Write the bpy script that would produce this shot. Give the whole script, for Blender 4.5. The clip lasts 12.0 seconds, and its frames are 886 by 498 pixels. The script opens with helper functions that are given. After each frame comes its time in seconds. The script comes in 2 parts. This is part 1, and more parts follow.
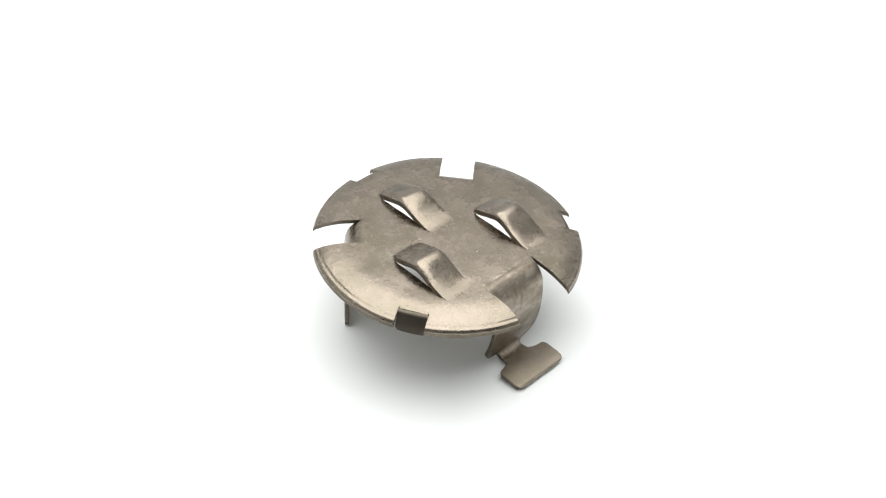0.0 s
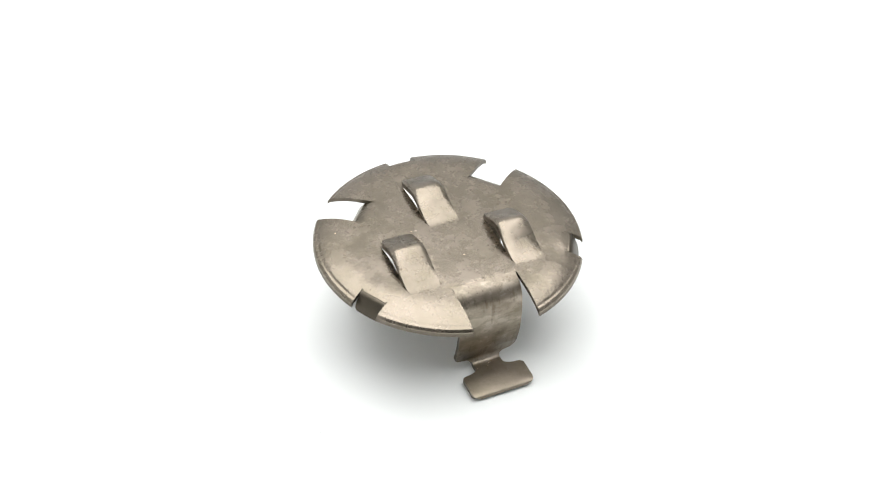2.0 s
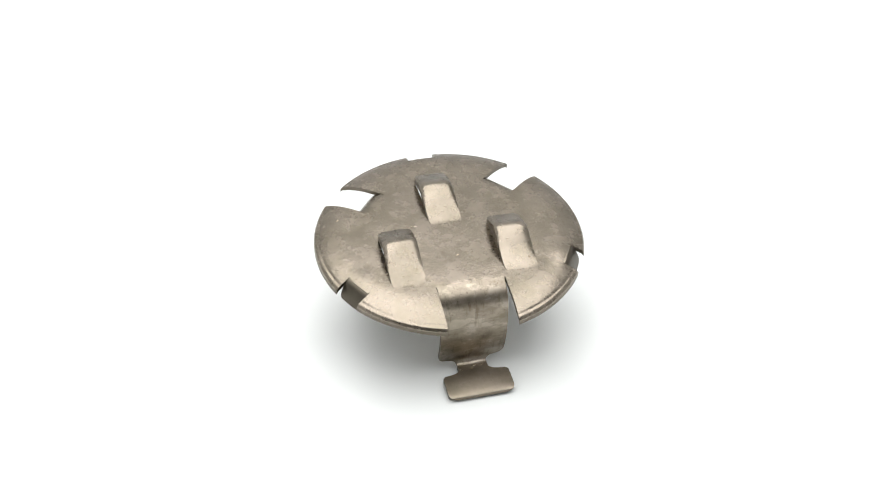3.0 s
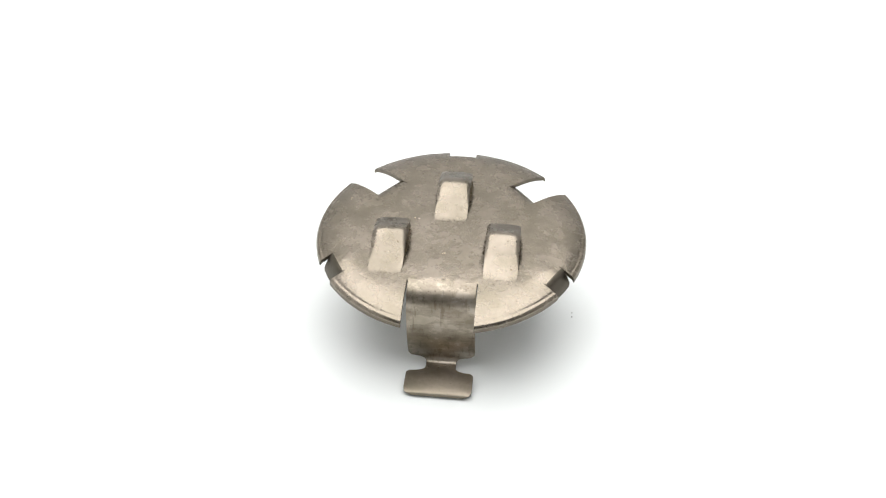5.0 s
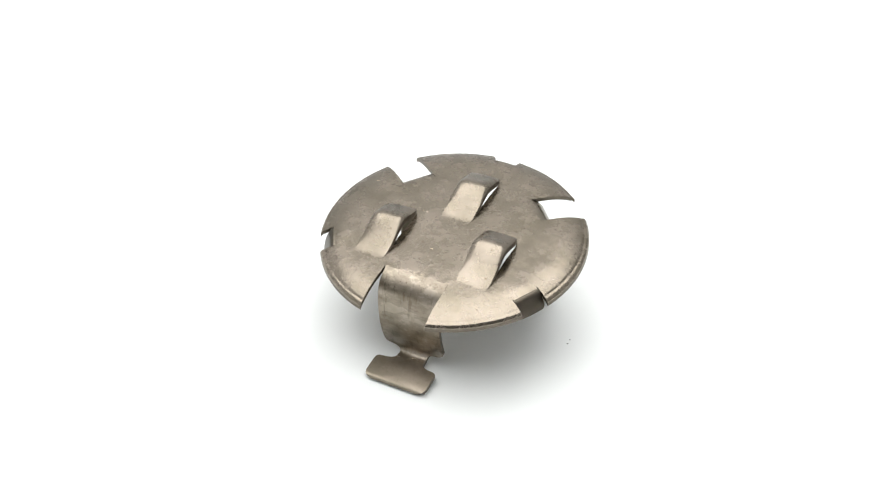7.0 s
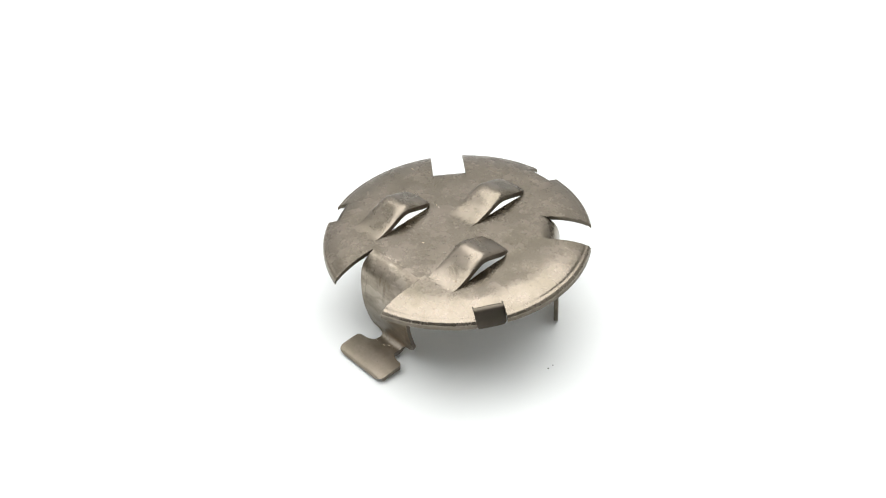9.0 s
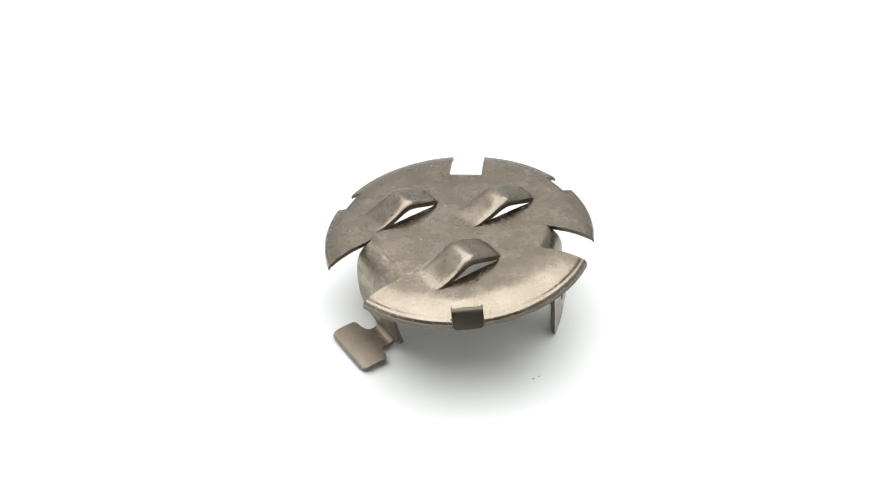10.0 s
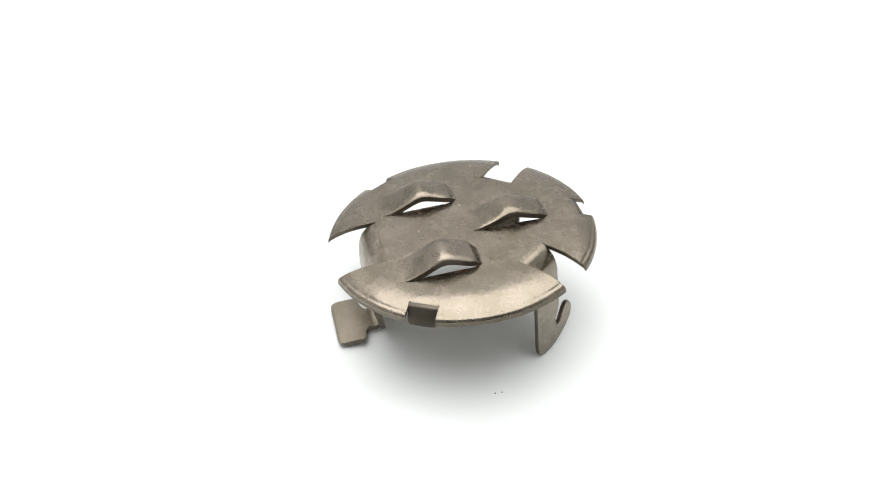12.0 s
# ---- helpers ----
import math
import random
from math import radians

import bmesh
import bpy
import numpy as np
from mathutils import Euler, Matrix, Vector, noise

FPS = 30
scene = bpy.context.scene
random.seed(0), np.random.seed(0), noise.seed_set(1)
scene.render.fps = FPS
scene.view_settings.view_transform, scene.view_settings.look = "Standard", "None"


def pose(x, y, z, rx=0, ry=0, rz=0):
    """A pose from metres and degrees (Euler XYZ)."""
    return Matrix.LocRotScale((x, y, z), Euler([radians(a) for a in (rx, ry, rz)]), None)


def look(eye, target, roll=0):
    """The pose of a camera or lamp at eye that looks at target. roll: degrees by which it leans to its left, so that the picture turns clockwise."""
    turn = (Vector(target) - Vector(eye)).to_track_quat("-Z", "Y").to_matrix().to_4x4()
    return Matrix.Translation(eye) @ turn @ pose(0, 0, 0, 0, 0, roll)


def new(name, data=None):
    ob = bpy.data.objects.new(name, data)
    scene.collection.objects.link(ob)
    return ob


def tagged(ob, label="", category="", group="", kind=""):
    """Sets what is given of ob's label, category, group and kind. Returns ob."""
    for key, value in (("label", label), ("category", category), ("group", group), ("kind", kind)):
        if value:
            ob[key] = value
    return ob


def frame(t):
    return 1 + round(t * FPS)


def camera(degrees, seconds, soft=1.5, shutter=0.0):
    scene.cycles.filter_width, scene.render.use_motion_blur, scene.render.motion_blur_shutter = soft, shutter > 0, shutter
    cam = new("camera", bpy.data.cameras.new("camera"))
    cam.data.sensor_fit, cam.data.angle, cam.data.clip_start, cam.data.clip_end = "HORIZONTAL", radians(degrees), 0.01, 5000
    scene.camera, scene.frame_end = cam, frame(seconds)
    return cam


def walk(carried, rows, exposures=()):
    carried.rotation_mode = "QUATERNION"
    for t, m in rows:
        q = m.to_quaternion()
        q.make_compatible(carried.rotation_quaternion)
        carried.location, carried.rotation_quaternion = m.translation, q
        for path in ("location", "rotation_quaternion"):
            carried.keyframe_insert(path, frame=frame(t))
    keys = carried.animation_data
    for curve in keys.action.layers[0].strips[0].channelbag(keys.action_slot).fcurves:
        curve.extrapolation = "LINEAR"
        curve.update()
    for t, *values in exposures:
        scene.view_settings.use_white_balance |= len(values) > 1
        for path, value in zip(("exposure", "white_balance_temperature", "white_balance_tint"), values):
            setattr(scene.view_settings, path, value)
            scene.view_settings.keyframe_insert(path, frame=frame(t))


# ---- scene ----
# Camera: stands still on its stand, looking down at the turntable.
cam = camera(44.9, 12.0, soft=1.15)
EYE = Vector((-0.00198, -0.12865, 0.10891))
AIM = EYE + 0.15 * Vector((0.0, math.cos(radians(36.74)), -math.sin(radians(36.74))))
walk(cam, [(0.0, look(EYE, AIM, 0.70)), (12.0, look(EYE, AIM, 0.70))])

# World and light: one soft panel overhead, inside an added grey tent, unseen.
world = bpy.data.worlds.new("world")
scene.world = world
world.use_nodes = True
world.node_tree.nodes["Background"].inputs[0].default_value = (1.0, 1.0, 1.0, 1.0)
world.node_tree.nodes["Background"].inputs[1].default_value = 0.3


def soft_panel(name, eye, target, width, depth, watts, colour):
    data = bpy.data.lights.new(name, "AREA")
    data.shape, data.size, data.size_y = "RECTANGLE", width, depth
    data.energy, data.color = watts, colour
    ob = new(name, data)
    ob.matrix_world = look(eye, target)
    return ob


soft_panel("tent_panel_light", (-0.022, 0.02, 0.50), (-0.022, 0.02, 0.0), 0.66, 0.66, 4.1, (1.0, 1.0, 0.995))
scene.view_settings.exposure = 0.0


# ---------------------------------------------------------------- materials
def material(name):
    m = bpy.data.materials.new(name)
    m.use_nodes = True
    t = m.node_tree
    return m, t.nodes, t.links, t.nodes["Principled BSDF"]


def noise_node(nodes, links, coord, scale, detail=4.0, rough=0.55, stretch=None):
    n = nodes.new("ShaderNodeTexNoise")
    n.inputs["Scale"].default_value = scale
    n.inputs["Detail"].default_value = detail
    n.inputs["Roughness"].default_value = rough
    if stretch:
        mp = nodes.new("ShaderNodeMapping")
        mp.inputs["Scale"].default_value = stretch
        links.new(coord, mp.inputs["Vector"])
        coord = mp.outputs["Vector"]
    links.new(coord, n.inputs["Vector"])
    return n


def ramp(nodes, links, source, stops):
    r = nodes.new("ShaderNodeValToRGB")
    els = r.color_ramp.elements
    while len(els) < len(stops):
        els.new(0.5)
    for e, (p, c) in zip(els, stops):
        e.position, e.color = p, (*c, 1.0)
    links.new(source, r.inputs["Fac"])
    return r


def mix_colour(nodes, links, kind, fac, a, b):
    m = nodes.new("ShaderNodeMix")
    m.data_type, m.blend_type = "RGBA", kind
    m.inputs[0].default_value = fac
    links.new(a, m.inputs[6])
    links.new(b, m.inputs[7])
    return m.outputs[2]


def steel(name, tone=0.92, rough=0.255, worn=0.7, spread=0.24, patchy=0.05, scuffs=0.0, dents=0.25):
    """Dull nickel-plated sheet steel with cloudy tarnish, small pits, rolling grain and shallow die dents."""
    m, nodes, links, bsdf = material(name)
    co = nodes.new("ShaderNodeTexCoord").outputs["Object"]
    cloud = noise_node(nodes, links, co, 130.0, 5.0, 0.6)
    blotch = noise_node(nodes, links, co, 400.0, 5.0, 0.7)
    grain = noise_node(nodes, links, co, 1500.0, 3.0, 0.6)
    stain = noise_node(nodes, links, co, 1400.0, 3.0, 0.55)
    a, b = (0.263 * tone, 0.228 * tone, 0.178 * tone), (0.293 * tone, 0.252 * tone, 0.206 * tone)
    a, b = [c * (1 - patchy) for c in a], [c * (1 + patchy) for c in b]
    base = ramp(nodes, links, cloud.outputs["Fac"], [(0.38, a), (0.62, b)])
    murk = ramp(nodes, links, blotch.outputs["Fac"], [(0.33, (0.84, 0.85, 0.80)), (0.55, (1.0, 1.0, 1.0)), (0.70, (1.07, 1.06, 1.05))])
    col = mix_colour(nodes, links, "MULTIPLY", 0.6, base.outputs["Color"], murk.outputs["Color"])
    spots = ramp(nodes, links, stain.outputs["Fac"], [(spread, (0.45, 0.40, 0.33)), (spread + 0.09, (1.0, 1.0, 1.0))])
    col = mix_colour(nodes, links, "MULTIPLY", worn, col, spots.outputs["Color"])
    fine = ramp(nodes, links, grain.outputs["Fac"], [(0.3, (0.9, 0.9, 0.9)), (0.7, (1.07, 1.07, 1.07))])
    col = mix_colour(nodes, links, "MULTIPLY", 0.3, col, fine.outputs["Color"])
    if scuffs:
        rub = noise_node(nodes, links, co, 360.0, 6.0, 0.68, (0.5, 0.8, 1.0))
        light = ramp(nodes, links, rub.outputs["Fac"], [(0.40, (0.68, 0.65, 0.61)), (0.48, (0.95, 0.95, 0.95)), (0.53, (1.0, 1.0, 1.0)), (0.57, (1.36, 1.38, 1.41))])
        col = mix_colour(nodes, links, "MULTIPLY", scuffs, col, light.outputs["Color"])
        drip = noise_node(nodes, links, co, 900.0, 3.0, 0.6, (1.6, 1.0, 0.22))
        dark = ramp(nodes, links, drip.outputs["Fac"], [(0.34, (0.55, 0.52, 0.48)), (0.44, (1.0, 1.0, 1.0))])
        col = mix_colour(nodes, links, "MULTIPLY", scuffs * 0.7, col, dark.outputs["Color"])
    links.new(col, bsdf.inputs["Base Color"])
    bsdf.inputs["Metallic"].default_value = 1.0
    rr = nodes.new("ShaderNodeMapRange")
    rr.inputs["From Min"].default_value, rr.inputs["From Max"].default_value = 0.3, 0.7
    rr.inputs["To Min"].default_value, rr.inputs["To Max"].default_value = rough - 0.05, rough + 0.07
    links.new(blotch.outputs["Fac"], rr.inputs["Value"])
    links.new(rr.outputs["Result"], bsdf.inputs["Roughness"])
    normal = None
    for source, distance, strength in ((grain, 0.00005, 0.12), (blotch, 0.00012, dents), (cloud, 0.00025, 0.5)):
        bump = nodes.new("ShaderNodeBump")
        bump.inputs["Strength"].default_value = strength
        bump.inputs["Distance"].default_value = distance
        links.new(source.outputs["Fac"], bump.inputs["Height"])
        if normal:
            links.new(normal, bump.inputs["Normal"])
        normal = bump.outputs["Normal"]
    links.new(normal, bsdf.inputs["Normal"])
    return m


def white(name, value, rough, scale, tint=(1.0, 1.0, 1.0)):
    m, nodes, links, bsdf = material(name)
    co = nodes.new("ShaderNodeTexCoord").outputs["Object"]
    n = noise_node(nodes, links, co, scale, 4.0)
    lo, hi = value * 0.985, value
    r = ramp(nodes, links, n.outputs["Fac"], [(0.3, [lo * c for c in tint]), (0.7, [hi * c for c in tint])])
    links.new(r.outputs["Color"], bsdf.inputs["Base Color"])
    bsdf.inputs["Roughness"].default_value = rough
    bump = nodes.new("ShaderNodeBump")
    bump.inputs["Strength"].default_value = 0.08
    bump.inputs["Distance"].default_value = 0.0002
    links.new(n.outputs["Fac"], bump.inputs["Height"])
    links.new(bump.outputs["Normal"], bsdf.inputs["Normal"])
    return m


STEEL = steel("dull_nickel_steel")
SCUFFED = steel("scuffed_nickel_steel", 0.97, 0.37, 0.7, 0.24, 0.08, scuffs=0.8)
FOOT_STEEL = steel("rubbed_nickel_steel", 1.1, 0.46, 0.6, 0.22, 0.06, scuffs=0.2)
BARE = steel("bare_bright_steel", 2.0, 0.25, 0.0)
# Darker tone, only for the outer faces of the rim tabs.
DARK_STEEL = steel("dark_nickel_steel", 0.42, 0.36, 0.6)
PRESSED = steel("die_marked_nickel_steel", 0.88, 0.27, 0.8, 0.25, 0.12, dents=0.35)
TABLE_WHITE = white("matt_white_board", 0.86, 0.55, 60.0, (0.974, 1.0, 0.990))
# Unseen wall tones, chosen for the fill and for what the metal mirrors.
CLOTH_GREY = white("pale_grey_tent_cloth", 0.69, 0.9, 900.0)
CLOTH_MID = white("grey_side_cloth", 0.50, 0.9, 900.0)
CLOTH_DARK = white("dark_room_cloth", 0.18, 0.9, 900.0)
CUT_EDGE = steel("oxidised_cut_edge", 0.55, 0.40, 0.6, 0.28, 0.1, dents=0.8)
DUST, _n, _l, _b = material("dark_dust")
_b.inputs["Base Color"].default_value = (0.05, 0.045, 0.04, 1.0)
_b.inputs["Roughness"].default_value = 0.9


# ---------------------------------------------------------------- mesh helpers
MM = 0.001


def part(name, bm, mat, parent=None, label=""):
    """Links a bmesh as one mesh object, under a thing or a part if one is given."""
    bmesh.ops.recalc_face_normals(bm, faces=bm.faces)
    me = bpy.data.meshes.new(name)
    bm.to_mesh(me)
    bm.free()
    me.materials.append(mat)
    if mat in (STEEL, SCUFFED, DARK_STEEL, FOOT_STEEL, PRESSED):
        me.materials.append(CUT_EDGE)
    for p in me.polygons:
        p.use_smooth = True
    ob = new(name, me)
    ob.parent = parent
    if label:
        ob["label"] = label
    return ob


def rounded(ob, width, segments=2):
    """Worn, slightly rounded sheet edges."""
    b = ob.modifiers.new("worn_edge", "BEVEL")
    b.width, b.segments, b.limit_method, b.angle_limit = width, segments, "ANGLE", radians(50)
    b.harden_normals = True
    b.use_clamp_overlap = True
    return ob


def box(bm, x0, x1, y0, y1, z0, z1):
    vs = [bm.verts.new((x, y, z)) for z in (z0, z1) for x, y in ((x0, y0), (x1, y0), (x1, y1), (x0, y1))]
    for f in ((0, 1, 2, 3), (4, 5, 6, 7), (0, 1, 5, 4), (1, 2, 6, 5), (2, 3, 7, 6), (3, 0, 4, 7)):
        bm.faces.new([vs[i] for i in f])


# ---------------------------------------------------------------- the tent: unseen walls added to close the place
def unseen_wall(name, x0, x1, y0, y1, z0, z1):
    bm = bmesh.new()
    box(bm, x0, x1, y0, y1, z0, z1)
    ob = part(name, bm, CLOTH_GREY)
    for p in ob.data.polygons:
        p.use_smooth = False
    return ob


SIDE, TOP, LOW = 0.40, 0.52, -0.030
for name, dims in (("wall_north", (-SIDE, SIDE, 0.370, 0.374, LOW, TOP)),
                   ("wall_south", (-SIDE, SIDE, -SIDE - 0.004, -SIDE, LOW, TOP)),
                   ("wall_east", (SIDE, SIDE + 0.004, -SIDE, SIDE, LOW, TOP)),
                   ("wall_west", (-SIDE - 0.004, -SIDE, -SIDE, SIDE, LOW, TOP))):
    wall = unseen_wall(name, *dims)
    if name == "wall_south":
        wall.data.materials[0] = CLOTH_DARK
    if name == "wall_east":
        wall.data.materials[0] = CLOTH_MID
    tagged(wall, "unseen dark grey cloth behind the camera, added for dark reflections" if name == "wall_south" else "unseen plain grey cloth wall added around the table", "wall", kind="structure")
tagged(unseen_wall("ceiling", -SIDE, SIDE, -SIDE, SIDE, TOP, TOP + 0.004),
       "unseen plain pale grey cloth ceiling added over the table", "ceiling", kind="structure")
tagged(unseen_wall("floor", -SIDE, SIDE, -SIDE, SIDE, LOW - 0.004, LOW),
       "unseen plain pale grey floor sheet added under the table", "floor", kind="structure")


def build_turntable():
    bm = bmesh.new()
    rings = [(0.0, 0.0), (0.30, 0.0), (0.302, -0.0006), (0.303, -0.002), (0.303, -0.014), (0.0, -0.014)]
    n, loops = 96, []
    for r, z in rings:
        if r == 0.0:
            loops.append([bm.verts.new((0, 0, z))])
        else:
            loops.append([bm.verts.new((r * math.cos(2 * math.pi * k / n), r * math.sin(2 * math.pi * k / n), z)) for k in range(n)])
    for a, b in zip(loops, loops[1:]):
        for k in range(n):
            j = (k + 1) % n
            if len(a) == 1:
                bm.faces.new((a[0], b[k], b[j]))
            elif len(b) == 1:
                bm.faces.new((a[k], a[j], b[0]))
            else:
                bm.faces.new((a[k], b[k], b[j], a[j]))
    top = new("turntable")
    rounded_plate = part("plate", bm, TABLE_WHITE, top)
    for p in rounded_plate.data.polygons:
        p.use_smooth = False
    bm = bmesh.new()
    bmesh.ops.create_cone(bm, cap_ends=True, segments=48, radius1=0.10, radius2=0.09, depth=0.016,
                          matrix=Matrix.Translation((0, 0, -0.022)))
    part("foot", bm, TABLE_WHITE, top)
    return tagged(top, "plain matt white turning display table under the clip", "turntable")


# ---------------------------------------------------------------- the metal clip
# Its own space: millimetres, the rim circle's centre at 0, z along the disc's axis, the long leg towards -y.
TILT = Matrix(((0.9990, -0.0440, -0.0050, -0.919), (0.0438, 0.9953, -0.0865, 0.904),
               (0.0088, 0.0862, 0.9962, 14.77), (0, 0, 0, 1)))
TO_TABLE = Matrix.Scale(MM, 4) @ TILT
SHEET = 0.66
RIM = 20.1
LOUVRES = ((-8.45, -10.9, 1.05), (7.95, -11.0, 1.05), (-0.25, 0.8, 13.2))   # centre x, front y, back y
LOUVRE_W = 5.1
SLOTS = ((-90.0, 5.02, 12.0), (40.3, 2.65, 12.2), (141.0, 2.57, 12.2))    # direction, half width, depth radius
NICKS = ((-30.0, 2.17, 17.6), (210.0, 2.17, 17.6), (90.0, 2.17, 17.5))


def dome(x, y, lips=True):
    """Height of the disc's upper face, with the lips beside the louvres if asked."""
    r = math.hypot(x, y)
    z = 1.96 - 0.0014 * r * r
    if r > 15.2:
        z -= 0.68 * ((min(r, 19.25) - 15.2) / 4.05) ** 2
    if r > 19.1:
        step = min(1.0, (r - 19.1) / 0.28)
        z -= 0.09 * step * step * (3 - 2 * step) + 0.18 * max(0.0, r - 19.3)
    if r > 19.65:
        z -= 0.44 * ((r - 19.65) / 0.45) ** 2
    for cx, y0, y1 in LOUVRES if lips else ():
        if y0 < y < y1:
            d = LOUVRE_W / 2 + 0.5 - abs(x - cx)
            if d > 0.0:
                z -= 0.30 * math.sin(math.pi * (y - y0) / (y1 - y0)) * min(d / 1.4, 1.0) ** 1.4
    for az, hw, depth in NICKS:
        a = radians(az)
        p, u = x * math.cos(a) + y * math.sin(a), y * math.cos(a) - x * math.sin(a)
        z += 0.15 * math.exp(-((p - 17.2) / (1.4 if p < 17.2 else 0.7)) ** 2 - (u / 2.1) ** 2)
    if abs(x) < 5.4:
        z += 0.07 * math.exp(-((y + 11.75) / 0.22) ** 2) * min(1.0, (5.4 - abs(x)) / 0.6)
    z += 0.05 * noise.noise(Vector((x * 0.16, y * 0.16, 3.1))) + 0.02 * noise.noise(Vector((x * 0.42, y * 0.42, 7.7)))
    return z


def sampled(a, b, step):
    n = max(1, int(round((Vector(b) - Vector(a)).length / step)))
    return [tuple(Vector(a).lerp(Vector(b), k / n)) for k in range(n)]


def end_taper(v):
    """Louvres are rounded off in plan at their back end and a little at the front."""
    return 1 - 0.34 * max(0.0, (v - 0.80) / 0.20) ** 2.2 - 0.10 * max(0.0, (0.15 - v) / 0.15) ** 2


def outline():
    """The disc's outline with its three slots and three nicks, anticlockwise."""
    cuts = []
    for az, hw, depth in SLOTS + NICKS:
        a, half = radians(az % 360.0), math.asin(hw / RIM)
        rad, tan = Vector((math.cos(a), math.sin(a))), Vector((-math.sin(a), math.cos(a)))
        edge = math.sqrt(RIM * RIM - hw * hw)
        pts = [rad * edge - tan * hw, rad * depth - tan * hw, rad * depth + tan * hw, rad * edge + tan * hw]
        cuts.append((a - half, a + half, [tuple(p) for p in pts]))
    cuts.sort()
    loop = []
    for k, (a0, a1, pts) in enumerate(cuts):
        for p, q in zip(pts, pts[1:]):
            loop += sampled(p, q, 0.4)
        b = cuts[(k + 1) % len(cuts)][0] + (2 * math.pi if k + 1 == len(cuts) else 0.0)
        n = int((b - a1) * RIM / 0.25)
        loop += [(RIM * math.cos(a1 + (b - a1) * j / n), RIM * math.sin(a1 + (b - a1) * j / n)) for j in range(n)]
    return loop


def inside(p, poly):
    x, y, hit = p[0], p[1], False
    for (x0, y0), (x1, y1) in zip(poly, poly[1:] + poly[:1]):
        if (y0 > y) != (y1 > y) and x < (x1 - x0) * (y - y0) / (y1 - y0) + x0:
            hit = not hit
    return hit


def thickened(bm, tops, faces, drop, joined=None):
    """A sheet from upper points and triangles, with a lower face and side walls."""
    up = [bm.verts.new(TO_TABLE @ Vector(p)) for p in tops]
    dn = [bm.verts.new(TO_TABLE @ (Vector(p) - drop(i))) for i, p in enumerate(tops)]
    count = {}
    for f in faces:
        bm.faces.new([up[i] for i in f])
        bm.faces.new([dn[i] for i in reversed(f)])
        for i, j in zip(f, f[1:] + f[:1]):
            count[(i, j)] = True
    for i, j in count:
        if (j, i) not in count and not (joined and joined(Vector(tops[i])) and joined(Vector(tops[j]))):
            bm.faces.new((up[j], up[i], dn[i], dn[j])).material_index = 1


def on_root(p):
    """True where a bent part or a louvre grows out of the disc."""
    for cx, y0, y1 in LOUVRES:
        if abs(p.x - cx) < LOUVRE_W / 2 + 0.05 and min(abs(p.y - y0), abs(p.y - y1)) < 1e-3:
            return True
    for az, hw, depth in SLOTS + NICKS:
        a = radians(az)
        if abs(p.x * math.cos(a) + p.y * math.sin(a) - depth) < 1e-3 and abs(p.y * math.cos(a) - p.x * math.sin(a)) < hw + 0.01:
            return True
    return False


def build_disc(parent):
    from mathutils.geometry import delaunay_2d_cdt
    loop = outline()
    holes = []
    for cx, y0, y1 in LOUVRES:
        hw, n = LOUVRE_W / 2, 40
        lip = [((hw - 0.34 * math.sin(math.pi * k / n)) * end_taper(k / n), y0 + (y1 - y0) * k / n) for k in range(n + 1)]
        front, back = lip[0][0], lip[-1][0]
        poly = sampled((cx - front, y0), (cx + front, y0), 0.4) + [(cx + w, y) for w, y in lip[:-1]]
        poly += sampled((cx + back, y1), (cx - back, y1), 0.4) + [(cx - w, y) for w, y in lip[:0:-1]]
        holes.append(poly)
    pts, edges = [], []
    for poly in [loop] + holes:
        s = len(pts)
        pts += poly
        edges += [(s + k, s + (k + 1) % len(poly)) for k in range(len(poly))]
    fixed = np.array(pts)
    radii = [0.7 * k for k in range(24)] + [16.6, 17.2, 17.7, 18.1, 18.45, 18.75, 18.95, 19.08, 19.18, 19.28, 19.36, 19.5, 19.65, 19.78, 19.9, 20.0]
    for r in radii:
        n = max(1, int(2 * math.pi * r / 0.6)) if r < 18.9 else 520
        for k in range(n):
            a = 2 * math.pi * (k + 0.37) / n
            p = (r * math.cos(a), r * math.sin(a))
            if np.min(np.hypot(fixed[:, 0] - p[0], fixed[:, 1] - p[1])) > (0.2 if r < 18.9 else 0.08):
                pts.append(p)
    vs, _, fs, *_ = delaunay_2d_cdt([Vector(p) for p in pts], edges, [], 0, 1e-4)
    keep = []
    for f in fs:
        c = sum((vs[i] for i in f), Vector((0, 0))) / len(f)
        if any(inside(c, h) for h in holes):
            continue
        if inside(c, loop):
            keep.append(tuple(f))
    tops = [(v.x, v.y, dome(v.x, v.y)) for v in vs]
    used = sorted({i for f in keep for i in f})
    at = {i: k for k, i in enumerate(used)}
    def depth(i):
        """The sheet thins towards the rolled rim."""
        r = math.hypot(*tops[used[i]][:2])
        return Vector((0, 0, SHEET * (1 - 0.08 * min(1.0, max(0.0, (r - 19.2) / 0.8)))))

    bm = bmesh.new()
    thickened(bm, [tops[i] for i in used], [tuple(at[i] for i in f) for f in keep], depth, on_root)
    return rounded(part("disc", bm, STEEL, parent, "domed round steel disc with slotted rim"), 0.2 * MM, 3)


def grid_sheet(rows):
    """Triangles over rows of equal length."""
    n = len(rows[0])
    faces = []
    for a in range(len(rows) - 1):
        for b in range(n - 1):
            i = a * n + b
            faces.append((i, i + 1, i + n + 1, i + n))
    return [p for r in rows for p in r], faces


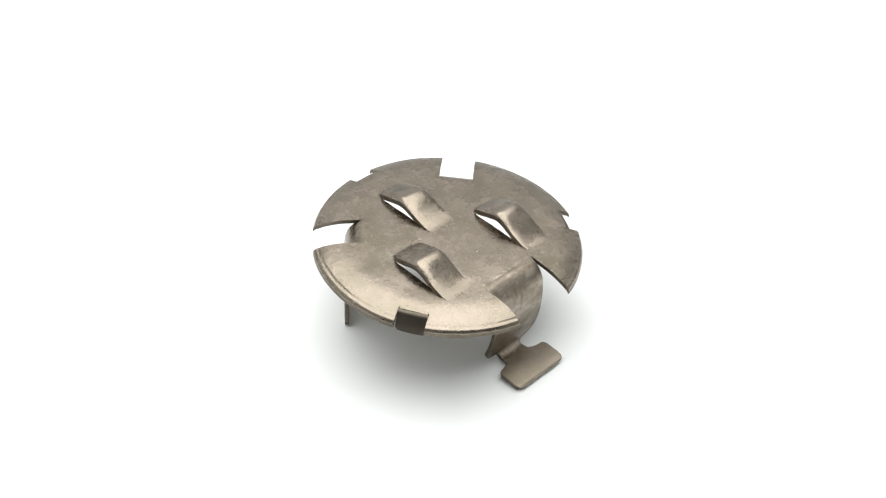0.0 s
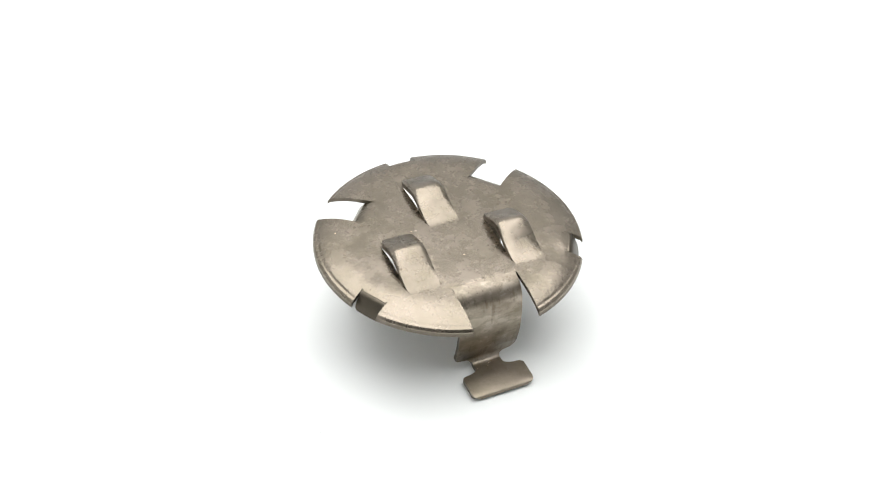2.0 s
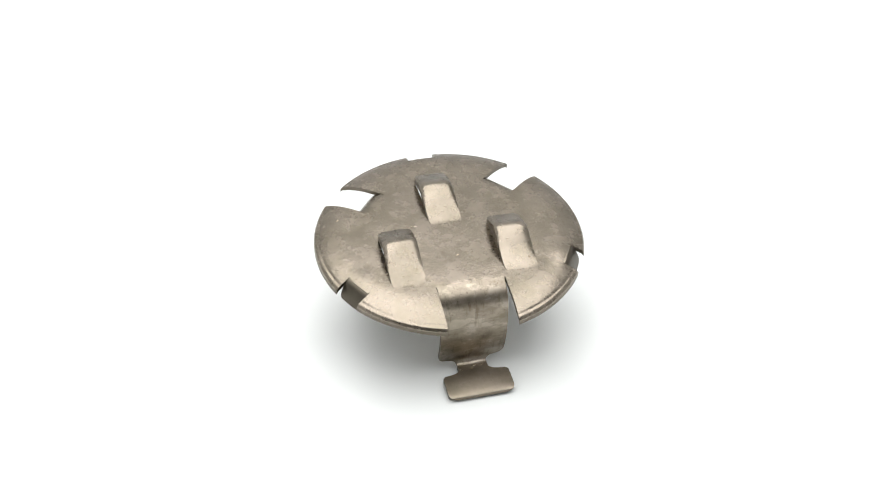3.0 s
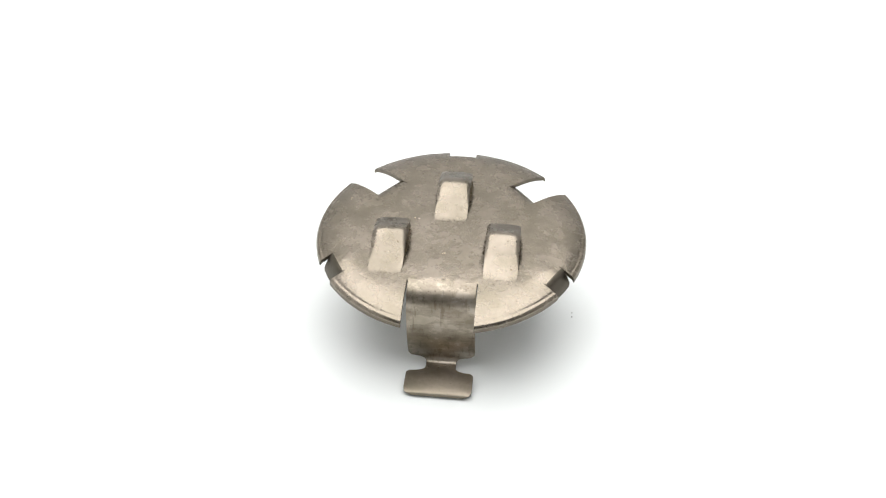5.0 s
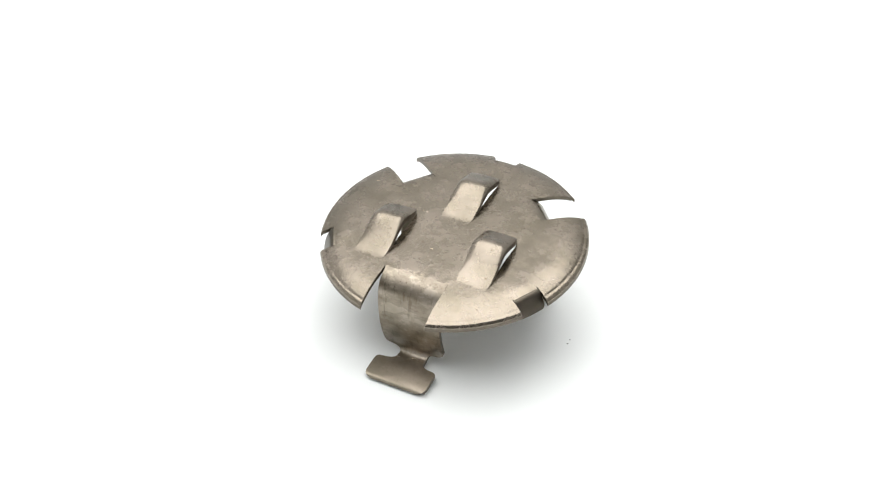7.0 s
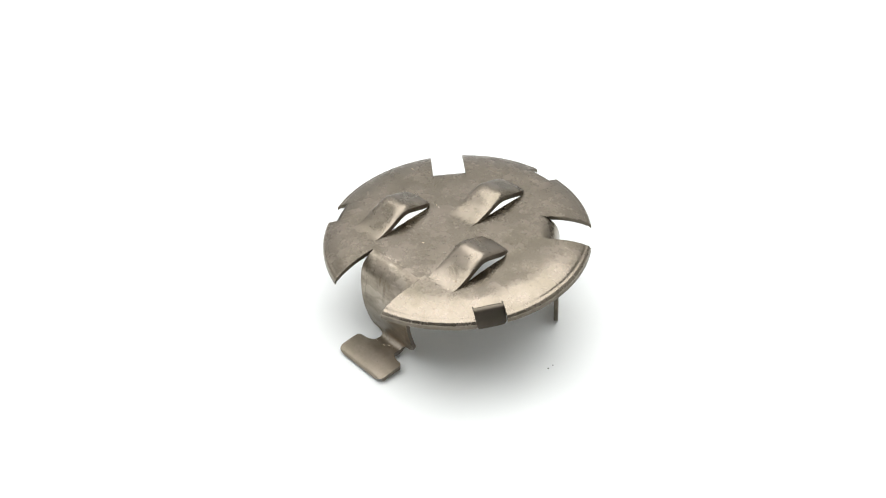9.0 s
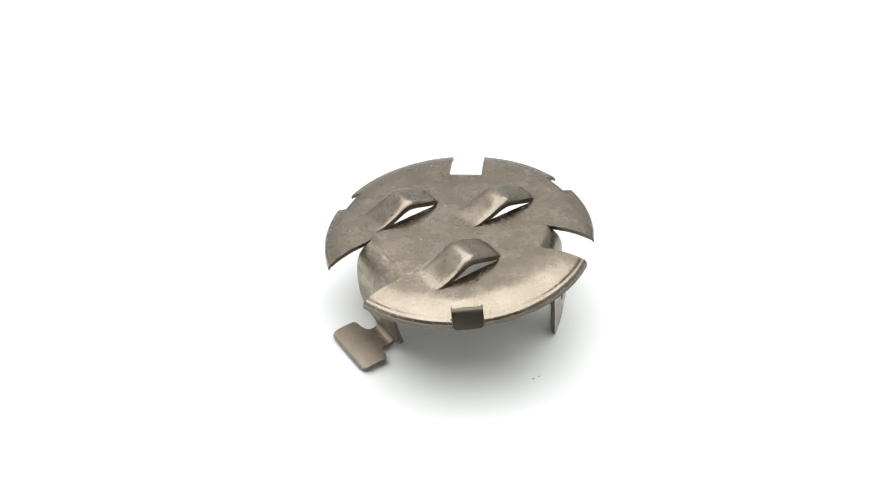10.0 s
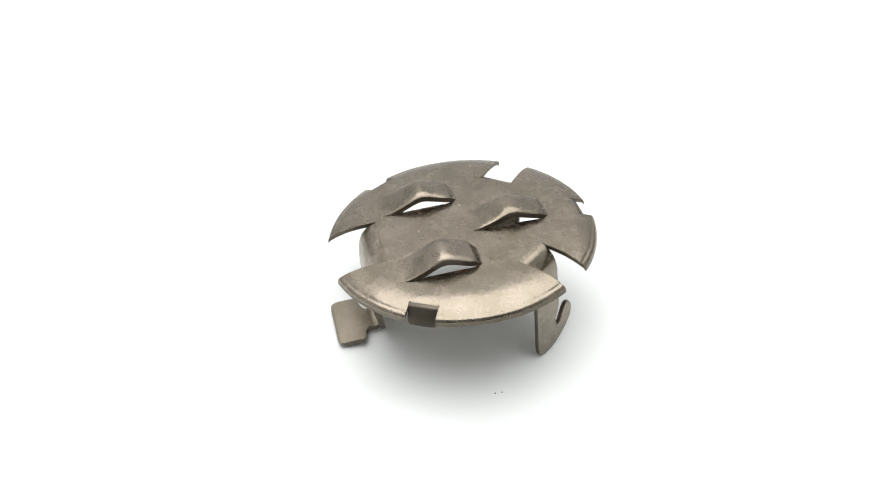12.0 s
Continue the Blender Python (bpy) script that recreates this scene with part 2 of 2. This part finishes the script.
def build_louvre(parent, cx, y0, y1, rise):
    rows, nv, nu = [], 84, 14
    k, knee, ledge = 0.12, 0.545, 0.20

    def height(v):
        """A roof shape: a long front slope that fades into the disc, a ridge, a flatter back and a short drop at its end."""
        s = (knee - v) / knee if v < knee else (v - knee) / (1 - knee)
        fall = (math.sqrt(s * s + k * k) - k) / (math.sqrt(1 + k * k) - k)
        if v >= knee:
            d = min(1.0, max(0.0, (v - 0.89) / 0.11))
            return (1 - (1 - ledge) * fall) * (1 - d * d * (3 - 2 * d))
        f = 1 - fall
        soft = 0.75 * min(1.0, (1 - f) * 2.5)
        return (1 + soft) * f * f / (f + soft + 1e-9)

    for a in range(nv + 1):
        v = a / nv
        y = y0 + (y1 - y0) * v
        half = LOUVRE_W / 2 * (1 - 0.03 * min(1.0, v / 0.12, (1 - v) / 0.06)) * end_taper(v)
        row = []
        for b in range(nu + 1):
            u = math.sin((b / nu - 0.5) * math.pi)
            x = cx + half * u
            f = height(v)
            row.append((x, y, dome(x, y, False) + rise * f - f * (0.12 * u * u + 0.45 * abs(u) ** 7)))
        rows.append(row)
    tops, faces = grid_sheet(rows)
    bm = bmesh.new()
    thickened(bm, tops, faces, lambda i: Vector((0, 0, SHEET + 0.18)), on_root)
    return rounded(part("louvre", bm, PRESSED, parent, "raised stamped bridge, open along both sides"), 0.24 * MM, 3)


def smooth_path(points, n):
    """A Catmull-Rom curve through 2D points, evenly cut."""
    pts = [np.array(p, float) for p in points]
    pts = [2 * pts[0] - pts[1]] + pts + [2 * pts[-1] - pts[-2]]
    out = []
    for i in range(1, len(pts) - 2):
        for k in range(24):
            t = k / 24
            a, b, c, d = pts[i - 1:i + 3]
            out.append(0.5 * (2 * b + (c - a) * t + (2 * a - 5 * b + 4 * c - d) * t * t + (3 * b - a - 3 * c + d) * t ** 3))
    out.append(pts[-2])
    out = np.array(out)
    run = np.concatenate([[0], np.cumsum(np.hypot(*np.diff(out, axis=0).T))])
    even = np.linspace(0, run[-1], n + 1)
    return np.stack([np.interp(even, run, out[:, k]) for k in (0, 1)], 1), even


def bent_strip(name, parent, az, points, n, width, label="", nu=8, bow=0.0, mat=None, rooted=True, cut=None, edge=0.18):
    """Sheet metal bent along a (radius, height) path; width(l) gives its two half widths."""
    path, run = smooth_path(points, n)
    if cut:
        ends = cut
        path, run = path[ends[0]:ends[1] + 1], run[ends[0]:ends[1] + 1]
        n = len(path) - 1
    a = radians(az)
    rad, tan = Vector((math.cos(a), math.sin(a), 0)), Vector((-math.sin(a), math.cos(a), 0))
    rows, drops = [], []
    for k, (r, z) in enumerate(path):
        d = path[min(k + 1, n)] - path[max(k - 1, 0)]
        d = d / np.hypot(*d)
        inner = (Vector((0, 0, d[0])) - rad * d[1]) * SHEET
        lo, hi = width(run[k])
        row = []
        for b in range(nu + 1):
            u = lo + (hi - lo) * b / nu
            w = 2 * b / nu - 1
            p = rad * (r - bow * w * w * min(1.0, run[k])) + tan * u + Vector((0, 0, z))
            if rooted and run[k] < 3.0:
                q = rad * path[0][0] + tan * u
                p.z += (dome(q.x, q.y, False) - path[0][1]) * (1 - run[k] / 3.0) ** 2
            row.append(p)
            drops.append(inner)
        rows.append(row)
    tops, faces = grid_sheet(rows)
    bm = bmesh.new()
    open_row = rows[-1] if cut and cut[0] == 0 else rows[0] if cut else []
    thickened(bm, tops, faces, lambda i: drops[i], lambda p: on_root(p) or any((p - q).length < 1e-4 for q in open_row))
    return rounded(part(name, bm, mat or STEEL, parent, label), edge * MM, 3)


def build_long_leg(parent):
    """The long leg with its square shoulders and the T-shaped foot bent outwards."""
    path = [(12.0, 1.66), (12.35, 1.53), (12.9, 1.36), (13.5, 1.04), (14.05, 0.56), (14.5, -0.12), (14.82, -1.0), (15.1, -2.7), (15.2, -4.6), (15.1, -7.0), (14.7, -9.2), (14.3, -10.6), (14.15, -11.4),
            (14.4, -12.0), (14.95, -12.25), (15.8, -12.12), (17.4, -11.92), (19.0, -11.92), (20.2, -12.02), (20.75, -12.18), (20.95, -12.5)]
    end, full, neck, total = 14.75, 4.9, 2.2, 22.1

    def width(l):
        def half(corner):
            if l < end - corner:
                return full + 0.12 * max(0.0, 1 - l / 0.4)
            if l < end:
                c = (l - end + corner) / corner
                return full - corner * (1 - math.sqrt(max(0.0, 1 - c * c)))
            if l < end + 0.85:
                c = (l - end) / 0.85
                return neck + (full - corner - neck) * (1 - math.sqrt(max(0.0, 1 - (1 - c) ** 2)))
            if l < end + 1.9:
                return neck
            if l < end + 2.9:
                c = (l - end - 1.9) / 1.0
                return neck + (full - 0.5 - neck) * (1 - math.sqrt(max(0.0, 1 - c * c)))
            h = full - 0.5 * max(0.0, 1 - (l - end - 2.9) / 0.6) ** 2
            if l > total - 1.2:
                c = min(1.0, (l - total + 1.2) / 1.2)
                h -= 1.1 * (1 - math.sqrt(max(0.0, 1 - c * c)))
            return h
        return (-half(0.8), half(1.3))

    n = 260
    split = int(n * (end + 1.0) / total)
    leg = bent_strip("long_leg", parent, -90.0, path, n, width, "broad leg bent down, scuffed by the die", nu=12, mat=SCUFFED, cut=(0, split))
    bent_strip("foot", leg, -90.0, path, n, width, "T-shaped foot plate with rounded corners", nu=12, mat=FOOT_STEEL, rooted=False, cut=(split, n), edge=0.26)
    return leg


def build_hook_leg(parent, az, hw, side):
    """A shorter leg: a bent root and a flat J-shaped hook plate."""
    r0 = 15.25

    def width(l):
        h = hw + 0.12 * max(0.0, min(1.0, l / 0.3, (1.8 - l) / 0.8))
        return (-h, h)

    root = bent_strip("hook_leg", parent, az, [(12.2, 1.6), (13.0, 1.50), (13.9, 1.05), (14.75, 0.0), (r0 - 0.05, -1.5), (r0, -3.2)], 30,
                      width, "narrow leg bent down from the disc")
    pts = [(-2.6, -3.1), (-2.9, -5.5), (-2.9, -13.3), (-2.7, -14.6), (-2.1, -15.4), (-1.2, -15.75), (0.2, -15.8), (1.8, -15.6), (3.4, -15.0), (4.9, -14.1),
           (5.95, -13.0), (6.3, -12.0), (6.15, -10.9), (5.6, -10.1), (4.9, -9.95), (4.2, -10.4), (3.6, -11.3), (3.0, -12.2), (2.5, -12.5), (2.1, -12.2),
           (1.9, -11.5), (2.05, -10.6), (2.5, -9.8), (2.8, -9.0), (2.9, -5.5), (2.6, -3.1)]
    a = radians(az)
    rad, tan = Vector((math.cos(a), math.sin(a), 0)), Vector((-math.sin(a), math.cos(a), 0))
    bm = bmesh.new()
    up = [bm.verts.new(TO_TABLE @ (rad * r0 + tan * (u * side) + Vector((0, 0, z)))) for u, z in pts]
    dn = [bm.verts.new(TO_TABLE @ (rad * (r0 - SHEET) + tan * (u * side) + Vector((0, 0, z)))) for u, z in pts]
    bm.faces.new(up)
    bm.faces.new(dn[::-1])
    for i in range(len(pts)):
        j = (i + 1) % len(pts)
        bm.faces.new((up[j], up[i], dn[i], dn[j])).material_index = 1
    rounded(part("hook", bm, STEEL, root, "flat J-shaped hook plate"), 0.12 * MM)
    return root


def build_tab(parent, az, depth):
    path = [(depth, 1.35), (depth + 0.4, 1.27), (depth + 0.78, 1.0), (depth + 1.08, 0.55), (depth + 1.5, -0.25), (depth + 1.95, -1.25)]

    def width(l):
        h = 2.12 + 0.05 * max(0.0, 1 - l / 0.25) ** 2
        h -= 0.35 * max(0.0, (l - 2.8) / 0.6) ** 2
        return (-h, h + 0.03 * l)

    tab = bent_strip("rim_tab", parent, az, path, 48, width, "small square tab bent down at the rim", nu=8, bow=0.08, cut=(0, 4))
    bent_strip("tab_face", tab, az, path, 48, width, "darker outer face", nu=8, bow=0.08, mat=DARK_STEEL, cut=(4, 48))
    return tab


def build_burr(parent, x, y, z, turn, size):
    """A tiny bright burr raised by a scratch."""
    bm = bmesh.new()
    bmesh.ops.create_icosphere(bm, subdivisions=2, radius=1.0)
    place = Matrix.Translation((x, y, z)) @ pose(0, 0, 0, 0, 0, turn) @ Matrix.Diagonal((size, size * 0.4, 0.06, 1))
    bm.transform(TO_TABLE @ place)
    return part("burr", bm, BARE, parent, "tiny bright scratched burr")


def build_clip():
    clip = new("metal_clip")
    build_disc(clip)
    for (cx, y0, y1), rise in zip(LOUVRES, (2.55, 2.72, 2.38)):
        build_louvre(clip, cx, y0, y1, rise)
    leg = build_long_leg(clip)
    build_hook_leg(clip, 40.3, 2.65, 1)
    build_hook_leg(clip, 141.0, 2.57, -1)
    for az, _, depth in NICKS:
        build_tab(clip, az, depth)
    for x, y, turn, size in ((-0.40, -6.30, 20.0, 0.30), (-4.95, 1.05, -15.0, 0.26), (-5.55, 1.10, 10.0, 0.18), (-15.85, 5.40, 40.0, 0.22)):
        build_burr(clip, x, y, dome(x, y), turn, size)
    rng = random.Random(5)
    for _ in range(5):
        x, y = rng.uniform(-1.9, 1.5), rng.uniform(-16.0, -14.9)
        build_burr(leg, x, y, -12.26 - 0.15 * (y + 15.0), rng.uniform(-35, 35), rng.uniform(0.09, 0.24))
    return tagged(clip, "dull nickel-plated stamped steel spring clip standing on white table", "metal clip")


def build_speck(x, y, size, seed):
    bm = bmesh.new()
    bmesh.ops.create_icosphere(bm, subdivisions=1, radius=size * MM)
    rng = random.Random(seed)
    for v in bm.verts:
        v.co *= rng.uniform(0.7, 1.3)
        v.co.z *= 0.5
    low = min(v.co.z for v in bm.verts)
    for v in bm.verts:
        v.co += Vector((x * MM, y * MM, -low))
    ob = part("dust_speck", bm, DUST)
    return tagged(ob, "tiny dark dust speck lying on the white table", "dust speck", "dust on the table")


turntable = build_turntable()
metal_clip = build_clip()
specks = [build_speck(18.13, 2.48, 0.13, 1), build_speck(18.11, 3.44, 0.11, 2), build_speck(-26.81, -16.54, 0.07, 3)]


def motions():
    """The table turns clockwise at a steady rate and carries all that stands on it."""
    rows = [(0.5 * k, pose(0, 0, 0, 0, 0, 42.444 - 10.141 * 0.5 * k)) for k in range(25)]
    for thing in [turntable, metal_clip] + specks:
        walk(thing, rows)


motions()
